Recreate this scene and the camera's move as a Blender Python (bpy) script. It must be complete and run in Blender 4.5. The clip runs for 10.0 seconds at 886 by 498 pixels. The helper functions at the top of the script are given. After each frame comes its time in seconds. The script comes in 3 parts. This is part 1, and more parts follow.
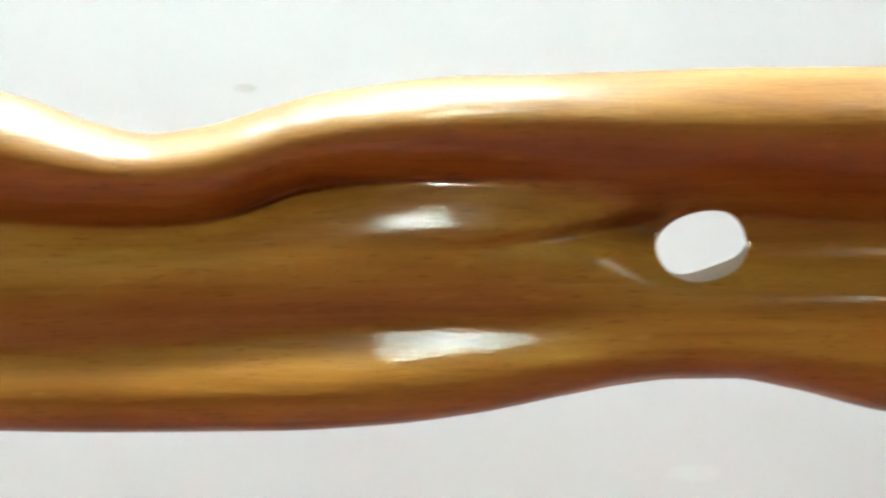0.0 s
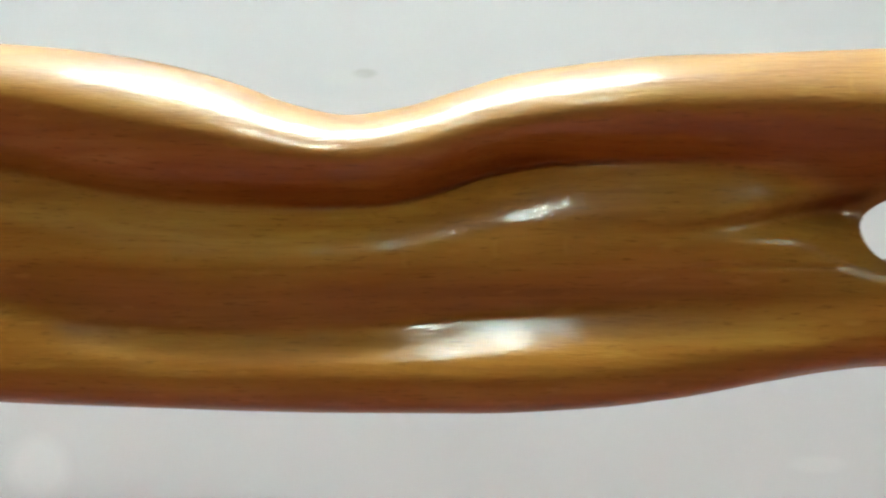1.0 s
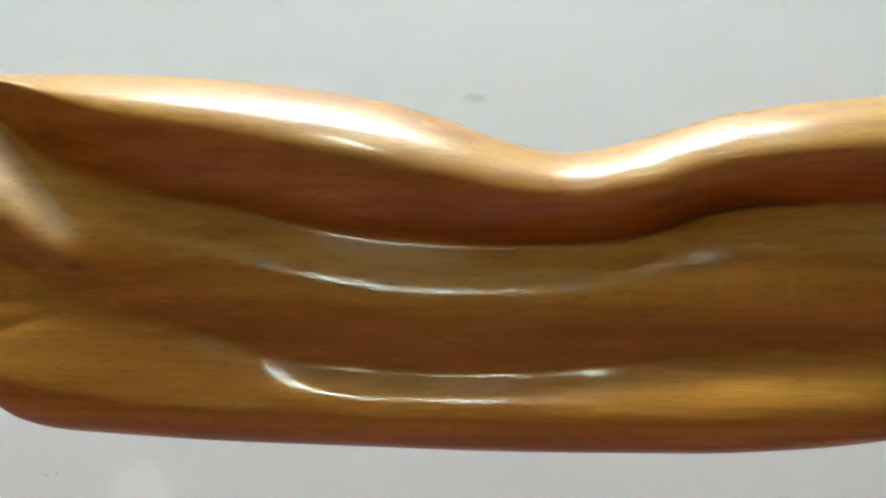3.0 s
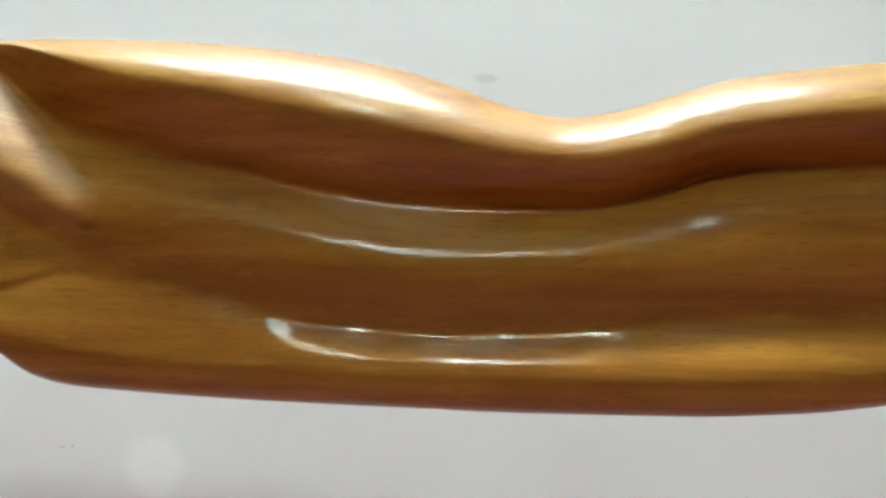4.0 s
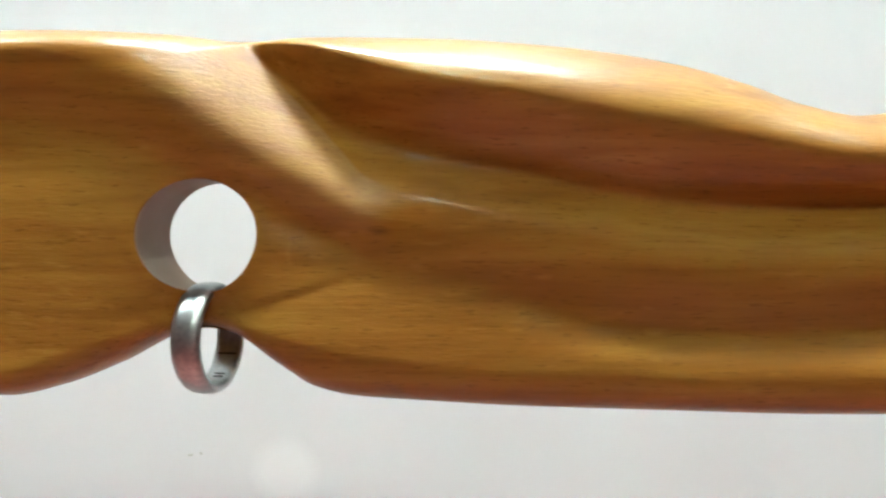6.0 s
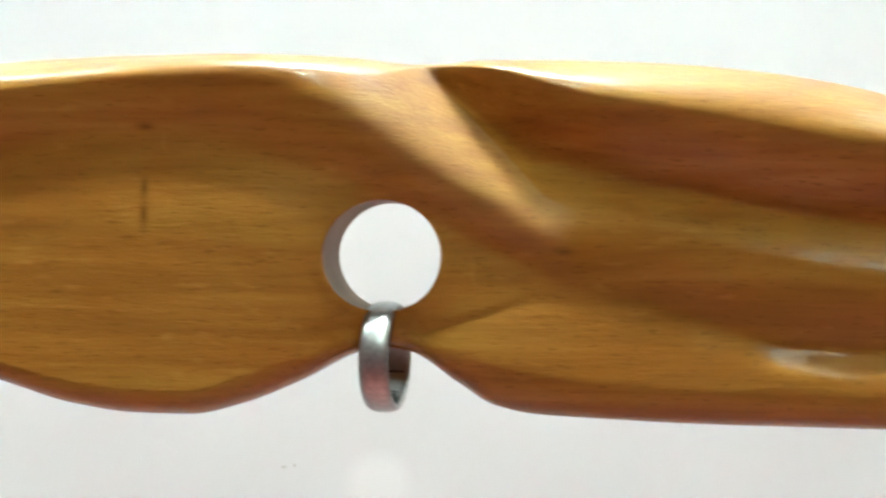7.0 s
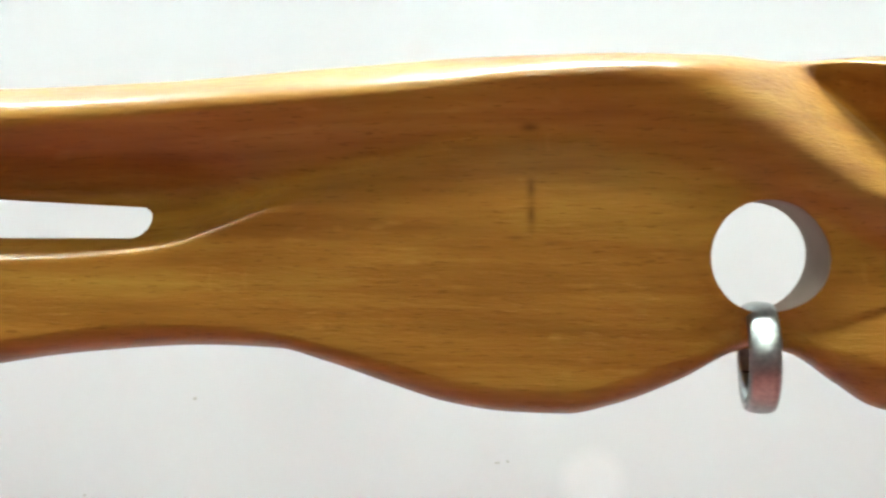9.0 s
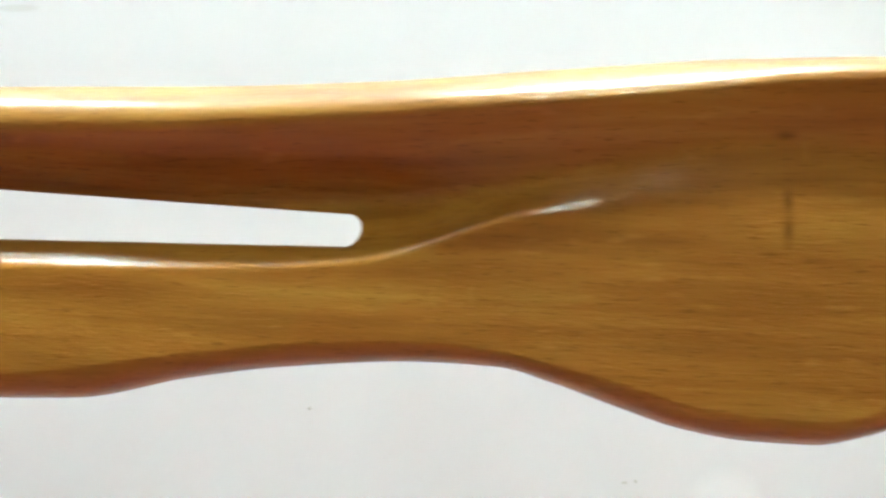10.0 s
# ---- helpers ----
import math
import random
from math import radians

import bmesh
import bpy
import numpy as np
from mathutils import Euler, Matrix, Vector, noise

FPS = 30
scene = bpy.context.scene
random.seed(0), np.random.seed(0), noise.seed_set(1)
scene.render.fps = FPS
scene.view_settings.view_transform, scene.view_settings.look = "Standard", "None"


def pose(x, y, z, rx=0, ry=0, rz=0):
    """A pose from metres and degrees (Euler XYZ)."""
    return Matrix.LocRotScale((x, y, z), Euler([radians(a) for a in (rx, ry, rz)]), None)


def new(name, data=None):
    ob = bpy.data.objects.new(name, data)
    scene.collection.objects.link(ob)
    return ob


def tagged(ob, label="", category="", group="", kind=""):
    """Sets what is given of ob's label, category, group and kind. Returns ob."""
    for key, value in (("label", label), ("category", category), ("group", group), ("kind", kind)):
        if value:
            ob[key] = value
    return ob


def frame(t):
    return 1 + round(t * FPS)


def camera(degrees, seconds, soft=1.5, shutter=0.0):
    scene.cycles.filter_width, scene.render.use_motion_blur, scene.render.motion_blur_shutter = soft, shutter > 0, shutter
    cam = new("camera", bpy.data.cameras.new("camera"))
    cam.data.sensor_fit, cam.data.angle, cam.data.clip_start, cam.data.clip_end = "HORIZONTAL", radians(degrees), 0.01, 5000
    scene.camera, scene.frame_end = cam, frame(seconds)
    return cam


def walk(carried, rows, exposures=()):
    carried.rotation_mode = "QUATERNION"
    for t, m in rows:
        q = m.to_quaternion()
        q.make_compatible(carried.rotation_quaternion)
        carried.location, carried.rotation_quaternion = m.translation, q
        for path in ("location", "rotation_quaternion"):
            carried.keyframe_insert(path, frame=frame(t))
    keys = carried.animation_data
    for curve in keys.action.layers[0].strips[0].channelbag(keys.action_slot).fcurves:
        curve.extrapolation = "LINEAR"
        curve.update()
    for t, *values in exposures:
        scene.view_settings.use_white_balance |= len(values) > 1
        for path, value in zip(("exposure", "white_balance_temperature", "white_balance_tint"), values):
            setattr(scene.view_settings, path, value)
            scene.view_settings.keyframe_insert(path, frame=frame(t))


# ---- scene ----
cam = camera(56.0, 10.0, soft=2.3, shutter=0.5)
# seconds, x, y, z in millimetres, yaw, pitch, roll in degrees
PATH = [
    (0.0, 68.06, -178.18, -0.72, -0.00, -0.39, 0.46),
    (0.5, 45.76, -178.17, -3.00, 1.29, -1.06, -0.17),
    (1.0, 33.05, -177.14, -2.14, 2.51, -1.09, 0.14),
    (1.5, 15.28, -174.60, -2.06, 3.48, -0.80, 0.39),
    (2.0, -3.80, -175.79, -0.47, 3.83, -1.02, 0.27),
    (2.2, -11.60, -175.50, -1.80, 3.38, -1.33, 0.11),
    (2.5, -19.54, -174.96, 3.73, 1.96, -1.05, -0.12),
    (2.7, -18.61, -175.94, 4.05, 1.87, -0.74, -0.04),
    (3.8, -5.63, -182.40, -1.72, 3.57, 0.23, -0.58),
    (4.0, -11.24, -180.86, -3.52, 3.46, -0.59, -0.63),
    (4.2, -19.20, -179.90, -3.06, 2.60, -1.28, -0.70),
    (4.5, -31.02, -178.39, -2.36, 1.31, -0.53, -0.95),
    (5.0, -50.72, -178.18, -4.10, 0.90, -1.02, 0.16),
    (5.5, -68.38, -178.77, -2.90, 1.26, -1.03, 0.11),
    (5.7, -74.41, -178.92, -2.55, 1.26, -0.89, 0.10),
    (6.8, -111.97, -182.63, 0.07, 1.38, -1.00, 0.19),
    (7.0, -122.03, -182.73, 1.20, 1.37, -0.57, 0.19),
    (7.2, -129.70, -183.60, 1.32, 1.59, -0.40, 0.21),
    (7.5, -141.30, -185.02, 1.49, 1.91, -0.97, 0.25),
    (8.0, -155.47, -184.28, 0.64, 2.23, -0.74, 0.20),
    (8.5, -175.99, -184.25, 2.24, 2.97, -0.92, 0.39),
    (9.0, -196.72, -185.74, 3.12, 4.11, -1.04, 0.33),
    (9.2, -201.50, -184.90, 3.58, 4.40, -0.66, 0.07),
    (9.5, -211.75, -183.76, 4.27, 4.92, -0.71, -0.31),
    (10.0, -243.59, -177.02, 4.71, 5.38, -0.75, -0.69),
]
EXPOSURE = [(0.0, 0.13), (0.5, -0.14), (1.0, -0.25), (2.0, -0.25), (2.5, -0.40), (4.0, -0.28), (4.5, -0.13), (5.5, -0.02), (7.0, 0.19), (10.0, 0.16)]
walk(cam, [(t, pose(x * 0.001, y * 0.001, z * 0.001, 90 + p, r, w)) for t, x, y, z, w, p, r in PATH], EXPOSURE)

# ---- world: a dim interior, all light comes from the ceiling lamps ----
world = bpy.data.worlds.new("world")
scene.world = world
world.use_nodes = True
world.node_tree.nodes["Background"].inputs[0].default_value = (0.9, 0.95, 1.0, 1)
world.node_tree.nodes["Background"].inputs[1].default_value = 0.3

LAMPS = [  # x, y, size x, size y, strength, colour
    (-0.13, -0.11, 0.78, 0.16, 365.0, (0.84, 1.0, 0.96)),
    (-0.04, -0.37, 0.28, 0.05, 45.0, (0.78, 1.0, 0.95)),
    (-1.22, -0.12, 0.92, 0.16, 110.0, (0.80, 1.0, 0.95)),
    (-0.05, -1.45, 0.24, 0.14, 450.0, (0.84, 1.0, 0.84)),
    (1.20, -0.15, 0.60, 0.26, 40.0, (0.82, 1.0, 0.88)),
    (1.15, -0.90, 0.50, 0.34, 15.0, (0.82, 1.0, 0.80)),
]
CEILING_Z, FLOOR_Z = 1.42, -1.1
WALL_Y = 0.1748


# ---- materials ----
def material(name):
    m = bpy.data.materials.new(name)
    m.use_nodes = True
    n = m.node_tree.nodes
    return m, n, m.node_tree.links, n["Principled BSDF"]


def node(nodes, kind, **values):
    nd = nodes.new(kind)
    for key, value in values.items():
        nd.inputs[key].default_value = value
    return nd


def ramp(nodes, stops):
    r = nodes.new("ShaderNodeValToRGB")
    while len(r.color_ramp.elements) < len(stops):
        r.color_ramp.elements.new(0.5)
    for e, (at, col) in zip(r.color_ramp.elements, stops):
        e.position, e.color = at, (*col, 1) if len(col) == 3 else col
    return r


def mixed(nodes, links, fac, a, b, mode="MIX"):
    m = nodes.new("ShaderNodeMix")
    m.data_type, m.blend_type = "RGBA", mode
    for socket, value in ((m.inputs["Factor"], fac), (m.inputs[6], a), (m.inputs[7], b)):
        if hasattr(value, "is_output"):
            links.new(value, socket)
        else:
            socket.default_value = value
    return m.outputs[2]


def wood_material():
    m, n, l, bsdf = material("varnished_wood")
    tex = n.new("ShaderNodeTexCoord")
    # growth bands, bent a little by a slow noise
    warp = node(n, "ShaderNodeMapping", Scale=(4.0, 22.0, 22.0))
    l.new(tex.outputs["Object"], warp.inputs[0])
    bend = node(n, "ShaderNodeTexNoise", Scale=1.6, Detail=2.0)
    l.new(warp.outputs[0], bend.inputs["Vector"])
    stretch = node(n, "ShaderNodeMapping", Scale=(6.0, 150.0, 170.0))
    l.new(tex.outputs["Object"], stretch.inputs[0])
    shift = n.new("ShaderNodeVectorMath")
    shift.operation = "MULTIPLY_ADD"
    l.new(bend.outputs["Color"], shift.inputs[0])
    shift.inputs[1].default_value = (0.0, 3.0, 3.0)
    l.new(stretch.outputs[0], shift.inputs[2])
    bands = node(n, "ShaderNodeTexNoise", Scale=1.0, Detail=3.0, Roughness=0.6)
    l.new(shift.outputs[0], bands.inputs["Vector"])
    tone = ramp(n, [(0.25, (0.204, 0.081, 0.014)), (0.5, (0.270, 0.120, 0.020)), (0.75, (0.333, 0.161, 0.028))])
    l.new(bands.outputs[0], tone.inputs[0])
    # pores: short dark dashes along the grain
    fine = node(n, "ShaderNodeMapping", Scale=(180.0, 1300.0, 1800.0))
    l.new(tex.outputs["Object"], fine.inputs[0])
    pores = node(n, "ShaderNodeTexNoise", Scale=1.0, Detail=2.0, Roughness=0.7)
    l.new(fine.outputs[0], pores.inputs["Vector"])
    pore = ramp(n, [(0.31, (1, 1, 1)), (0.40, (0, 0, 0))])
    l.new(pores.outputs[0], pore.inputs[0])
    streak = node(n, "ShaderNodeMapping", Scale=(24.0, 520.0, 760.0))
    l.new(tex.outputs["Object"], streak.inputs[0])
    streaks = node(n, "ShaderNodeTexNoise", Scale=1.0, Detail=4.0, Roughness=0.7)
    l.new(streak.outputs[0], streaks.inputs["Vector"])
    dash = ramp(n, [(0.3, (1, 1, 1)), (0.5, (0, 0, 0))])
    l.new(streaks.outputs[0], dash.inputs[0])
    f1 = n.new("ShaderNodeMath"); f1.operation = "MULTIPLY"; f1.inputs[1].default_value = 0.42
    l.new(pore.outputs[0], f1.inputs[0])
    c = mixed(n, l, f1.outputs[0], tone.outputs[0], (0.10, 0.034, 0.004, 1))
    f2 = n.new("ShaderNodeMath"); f2.operation = "MULTIPLY"; f2.inputs[1].default_value = 0.17
    l.new(dash.outputs[0], f2.inputs[0])
    c = mixed(n, l, f2.outputs[0], c, (0.14, 0.047, 0.005, 1))
    # slow blotches
    slow = node(n, "ShaderNodeMapping", Scale=(16.0, 70.0, 85.0))
    l.new(tex.outputs["Object"], slow.inputs[0])
    blot = node(n, "ShaderNodeTexNoise", Scale=1.0, Detail=3.0, Distortion=0.6)
    l.new(slow.outputs[0], blot.inputs["Vector"])
    blotr = ramp(n, [(0.3, (0.90, 0.80, 0.74)), (0.5, (1.0, 0.98, 0.95)), (0.7, (1.06, 1.16, 1.12))])
    l.new(blot.outputs[0], blotr.inputs[0])
    c = mixed(n, l, 1.0, c, blotr.outputs[0], "MULTIPLY")
    # pale ray flecks, short and scattered
    ray = node(n, "ShaderNodeMapping", Scale=(120.0, 300.0, 420.0), Rotation=(0.0, 0.35, 0.0))
    l.new(tex.outputs["Object"], ray.inputs[0])
    rays = node(n, "ShaderNodeTexNoise", Scale=1.0, Detail=1.0)
    l.new(ray.outputs[0], rays.inputs["Vector"])
    fleck = ramp(n, [(0.66, (0, 0, 0)), (0.82, (0.28, 0.28, 0.28))])
    l.new(rays.outputs[0], fleck.inputs[0])
    c = mixed(n, l, fleck.outputs[0], c, (0.44, 0.23, 0.05, 1))
    # knots, old marks and the darker hollow by the eyelet, carried by the mesh
    mark = n.new("ShaderNodeAttribute")
    mark.attribute_name = "mark"
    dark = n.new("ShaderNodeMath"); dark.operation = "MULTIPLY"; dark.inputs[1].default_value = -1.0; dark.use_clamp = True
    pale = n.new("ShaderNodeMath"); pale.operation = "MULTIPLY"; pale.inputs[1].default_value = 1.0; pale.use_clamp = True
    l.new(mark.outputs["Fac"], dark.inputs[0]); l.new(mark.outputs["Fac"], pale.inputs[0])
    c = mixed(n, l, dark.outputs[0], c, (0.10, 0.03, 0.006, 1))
    c = mixed(n, l, pale.outputs[0], c, (0.46, 0.24, 0.05, 1))
    l.new(c, bsdf.inputs["Base Color"])
    bump = node(n, "ShaderNodeBump", Distance=0.00025)
    # "dry": little varnish left, where the grain was cut across; the other adds sheen and grain to pale the lit top and
    # facet
    for attribute, socket, low, high in (("dry", "Coat Weight", 0.55, 0.0), ("sheen", "Roughness", 0.36, 0.46), ("sheen", "Specular IOR Level", 0.05, 0.5), ("sheen", "Strength", 0.4, 0.58)):
        mask = n.new("ShaderNodeAttribute")
        mask.attribute_name = attribute
        k = n.new("ShaderNodeMapRange")
        k.inputs["To Min"].default_value, k.inputs["To Max"].default_value = low, high
        l.new(mask.outputs["Fac"], k.inputs["Value"])
        l.new(k.outputs[0], bump.inputs[socket] if socket == "Strength" else bsdf.inputs[socket])
    bsdf.inputs["Coat Roughness"].default_value = 0.13
    grain = node(n, "ShaderNodeMapping", Scale=(210.0, 1200.0, 1500.0))
    l.new(tex.outputs["Object"], grain.inputs[0])
    grains = node(n, "ShaderNodeTexNoise", Scale=1.0, Detail=2.0, Roughness=0.6)
    l.new(grain.outputs[0], grains.inputs["Vector"])
    l.new(grains.outputs[0], bump.inputs["Height"])
    l.new(bump.outputs[0], bsdf.inputs["Normal"])
    # the varnish follows the long fibres and has a slow ripple of its own
    fibre = node(n, "ShaderNodeMapping", Scale=(60.0, 900.0, 1300.0))
    l.new(tex.outputs["Object"], fibre.inputs[0])
    fibres = node(n, "ShaderNodeTexNoise", Scale=1.0, Detail=3.0, Roughness=0.65)
    l.new(fibre.outputs[0], fibres.inputs["Vector"])
    ripple = node(n, "ShaderNodeTexNoise", Scale=160.0, Detail=2.0)
    l.new(tex.outputs["Object"], ripple.inputs["Vector"])
    add = n.new("ShaderNodeMath"); add.operation = "MULTIPLY_ADD"; add.inputs[1].default_value = 1.2
    l.new(fibres.outputs[0], add.inputs[0]); l.new(ripple.outputs[0], add.inputs[2])
    cbump = node(n, "ShaderNodeBump", Strength=0.14, Distance=0.0005)
    l.new(add.outputs[0], cbump.inputs["Height"])
    l.new(cbump.outputs[0], bsdf.inputs["Coat Normal"])
    return m


def plain(name, a, b, scale, rough=0.6, metal=0.0, bump=0.0, distance=0.0005):
    m, n, l, bsdf = material(name)
    tex = n.new("ShaderNodeTexCoord")
    big = node(n, "ShaderNodeTexNoise", Scale=scale, Detail=4.0)
    l.new(tex.outputs["Object"], big.inputs["Vector"])
    r = ramp(n, [(0.3, a), (0.7, b)])
    l.new(big.outputs[0], r.inputs[0])
    l.new(r.outputs[0], bsdf.inputs["Base Color"])
    bsdf.inputs["Roughness"].default_value = rough
    bsdf.inputs["Metallic"].default_value = metal
    if bump:
        small = node(n, "ShaderNodeTexNoise", Scale=scale * 30, Detail=3.0)
        l.new(tex.outputs["Object"], small.inputs["Vector"])
        b_ = node(n, "ShaderNodeBump", Strength=bump, Distance=distance)
        l.new(small.outputs[0], b_.inputs["Height"])
        l.new(b_.outputs[0], bsdf.inputs["Normal"])
    return m


def glowing(name, colour, strength, size):
    m, n, l, bsdf = material(name)
    bsdf.inputs["Base Color"].default_value = (0.8, 0.8, 0.8, 1)
    bsdf.inputs["Emission Color"].default_value = (*colour, 1)
    # brighter in the middle of the diffuser than at its rim
    tex = n.new("ShaderNodeTexCoord")
    mp = node(n, "ShaderNodeMapping", Scale=(1.9 / size[0], 1.9 / size[1], 0.001))
    l.new(tex.outputs["Object"], mp.inputs[0])
    g = n.new("ShaderNodeTexGradient")
    g.gradient_type = "QUADRATIC_SPHERE"
    l.new(mp.outputs[0], g.inputs[0])
    k = node(n, "ShaderNodeMapRange")
    k.inputs["From Min"].default_value, k.inputs["From Max"].default_value = 0.0, 0.35
    k.inputs["To Min"].default_value, k.inputs["To Max"].default_value = strength * 0.12, strength * 1.2
    l.new(g.outputs["Fac"], k.inputs["Value"])
    l.new(k.outputs[0], bsdf.inputs["Emission Strength"])
    return m


WOOD = wood_material()
RAW_WOOD = plain("bare_wood", (0.24, 0.17, 0.13), (0.32, 0.235, 0.185), 60.0, 0.75)


def wall_material(marks):
    m, n, l, bsdf = material("white_wall_paint")
    tex = n.new("ShaderNodeTexCoord")
    big = node(n, "ShaderNodeTexNoise", Scale=4.0, Detail=3.0)
    l.new(tex.outputs["Object"], big.inputs["Vector"])
    r = ramp(n, [(0.3, (0.578, 0.580, 0.612)), (0.7, (0.608, 0.610, 0.640))])
    l.new(big.outputs[0], r.inputs[0])
    c = r.outputs[0]
    for x, z, rx, rz, tone, strength in marks:  # soft-edged grey smudges and pale spots, each of its own shape
        mp = node(n, "ShaderNodeMapping", Location=(-x / rx, 0, -z / rz), Scale=(1 / rx, 0.001, 1 / rz))
        l.new(tex.outputs["Object"], mp.inputs[0])
        g = n.new("ShaderNodeTexGradient")
        g.gradient_type = "SPHERICAL"
        l.new(mp.outputs[0], g.inputs[0])
        k = ramp(n, [(0.0, (0, 0, 0)), (0.45, (strength,) * 3)])
        l.new(g.outputs["Fac"], k.inputs[0])
        c = mixed(n, l, k.outputs[0], c, (*tone, 1))
    l.new(c, bsdf.inputs["Base Color"])
    bsdf.inputs["Roughness"].default_value = 0.5
    fine = node(n, "ShaderNodeTexNoise", Scale=260.0, Detail=3.0)
    l.new(tex.outputs["Object"], fine.inputs["Vector"])
    b_ = node(n, "ShaderNodeBump", Strength=0.05, Distance=0.0004)
    l.new(fine.outputs[0], b_.inputs["Height"])
    l.new(b_.outputs[0], bsdf.inputs["Normal"])
    return m


PAINT = wall_material([
    (-0.1585, -0.1035, 0.0165, 0.0165, (0.92, 0.92, 0.94), 0.22),
    (-0.0154, 0.0655, 0.0065, 0.0024, (0.42, 0.43, 0.43), 0.55),
    (-0.025, 0.0640, 0.012, 0.004, (0.62, 0.63, 0.63), 0.4),
    (0.1739, -0.0989, 0.014, 0.0045, (0.9, 0.92, 0.9), 0.12),
    (-0.468, 0.1045, 0.012, 0.002, (0.5, 0.5, 0.5), 0.6),
])
ROOM_PAINT = plain("rose_beige_paint", (0.19, 0.11, 0.11), (0.23, 0.14, 0.14), 2.0, 0.7)
CEILING_PAINT = plain("ceiling_paint", (0.36, 0.36, 0.34), (0.41, 0.41, 0.39), 2.0, 0.8)
FLOORING = plain("terracotta_floor", (0.41, 0.132, 0.119), (0.47, 0.158, 0.142), 5.0, 0.5)
STEEL = plain("brushed_steel", (0.30, 0.31, 0.31), (0.40, 0.40, 0.40), 900.0, 0.33, 1.0)
DARK_STEEL = plain("engraved_dark", (0.03, 0.03, 0.03), (0.05, 0.045, 0.045), 300.0, 0.6, 0.0)
SPECK = plain("grey_dirt", (0.40, 0.40, 0.40), (0.5, 0.5, 0.49), 400.0, 0.9)
FIXTURE = plain("white_enamel", (0.75, 0.75, 0.75), (0.8, 0.8, 0.8), 20.0, 0.4)


# ---- helpers for building ----
def part(name, bm, mat, parent=None, label=""):
    me = bpy.data.meshes.new(name)
    bm.to_mesh(me)
    bm.free()
    me.materials.append(mat)
    ob = new(name, me)
    if parent:
        ob.parent = parent
    if label:
        tagged(ob, label)
    return ob


def box(x0, x1, y0, y1, z0, z1, bevel=0.0):
    bm = bmesh.new()
    bmesh.ops.create_cube(bm, size=1)
    for v in bm.verts:
        v.co = Vector(((x0 + x1) / 2 + v.co.x * (x1 - x0), (y0 + y1) / 2 + v.co.y * (y1 - y0), (z0 + z1) / 2 + v.co.z * (z1 - z0)))
    if bevel:
        bmesh.ops.bevel(bm, geom=bm.edges[:], offset=bevel, segments=2, affect="EDGES")
    return bm


def setting(name, bm, mat, label):
    return tagged(part(name, bm, mat), label, name.split("_")[0], kind="structure")


# ---- the room ----
X0, X1, Y0 = -2.6, 2.5, -3.4
wall = setting("wall_north", box(X0, X1, WALL_Y, WALL_Y + 0.12, FLOOR_Z, CEILING_Z), PAINT, "smooth white painted wall behind the carving")
setting("wall_south", box(X0, X1, Y0 - 0.12, Y0, FLOOR_Z, CEILING_Z), ROOM_PAINT, "plain dark dusty rose wall")
setting("wall_west", box(X0 - 0.12, X0, Y0 - 0.12, WALL_Y + 0.12, FLOOR_Z, CEILING_Z), ROOM_PAINT, "plain dark dusty rose side wall")
setting("wall_east", box(X1, X1 + 0.12, Y0 - 0.12, WALL_Y + 0.12, FLOOR_Z, CEILING_Z), ROOM_PAINT, "plain dark dusty rose side wall")
setting("floor", box(X0 - 0.12, X1 + 0.12, Y0 - 0.12, WALL_Y + 0.12, FLOOR_Z - 0.1, FLOOR_Z), FLOORING, "reddish terracotta floor")
setting("ceiling", box(X0 - 0.12, X1 + 0.12, Y0 - 0.12, WALL_Y + 0.12, CEILING_Z, CEILING_Z + 0.1), CEILING_PAINT, "plain pale grey ceiling")

for lx, ly, sx, sy, strength, colour in LAMPS:
    lamp = tagged(new("ceiling_light"), "white enamel ceiling light with a glowing diffuser", "lamp", "ceiling lights")
    lamp.location = (lx, ly, CEILING_Z)
    part("housing", box(-sx / 2 - 0.02, sx / 2 + 0.02, -sy / 2 - 0.02, sy / 2 + 0.02, -0.035, 0.0, 0.004), FIXTURE, lamp)
    part("diffuser", box(-sx / 2, sx / 2, -sy / 2, sy / 2, -0.043, -0.0352), glowing("lit_diffuser", colour, strength, (sx, sy)), lamp, "bright white lit diffuser")


# ---- the carved wooden bar ----
def smooth_curve(knots, xs):
    """Monotone cubic through knots given as 'x,v x,v ...', in millimetres."""
    k = np.array([[float(q) for q in p.split(",")] for p in knots.split()])
    x, v = k[:, 0], k[:, 1]
    h, d = np.diff(x), np.diff(v) / np.diff(x)
    m = np.zeros_like(v)
    m[0], m[-1] = d[0], d[-1]
    w1, w2 = 2 * h[1:] + h[:-1], h[1:] + 2 * h[:-1]
    same = d[:-1] * d[1:] > 0
    m[1:-1][same] = (w1 + w2)[same] / (w1[same] / d[:-1][same] + w2[same] / d[1:][same])
    i = np.clip(np.searchsorted(x, xs) - 1, 0, len(h) - 1)
    t = np.clip((xs - x[i]) / h[i], 0, 1)
    return ((2 * t**3 - 3 * t**2 + 1) * v[i] + (t**3 - 2 * t**2 + t) * h[i] * m[i]
            + (3 * t**2 - 2 * t**3) * v[i + 1] + (t**3 - t**2) * h[i] * m[i + 1])


def step(a, b, x):
    t = np.clip((x - a) / (b - a), 0, 1)
    return t * t * (3 - 2 * t)


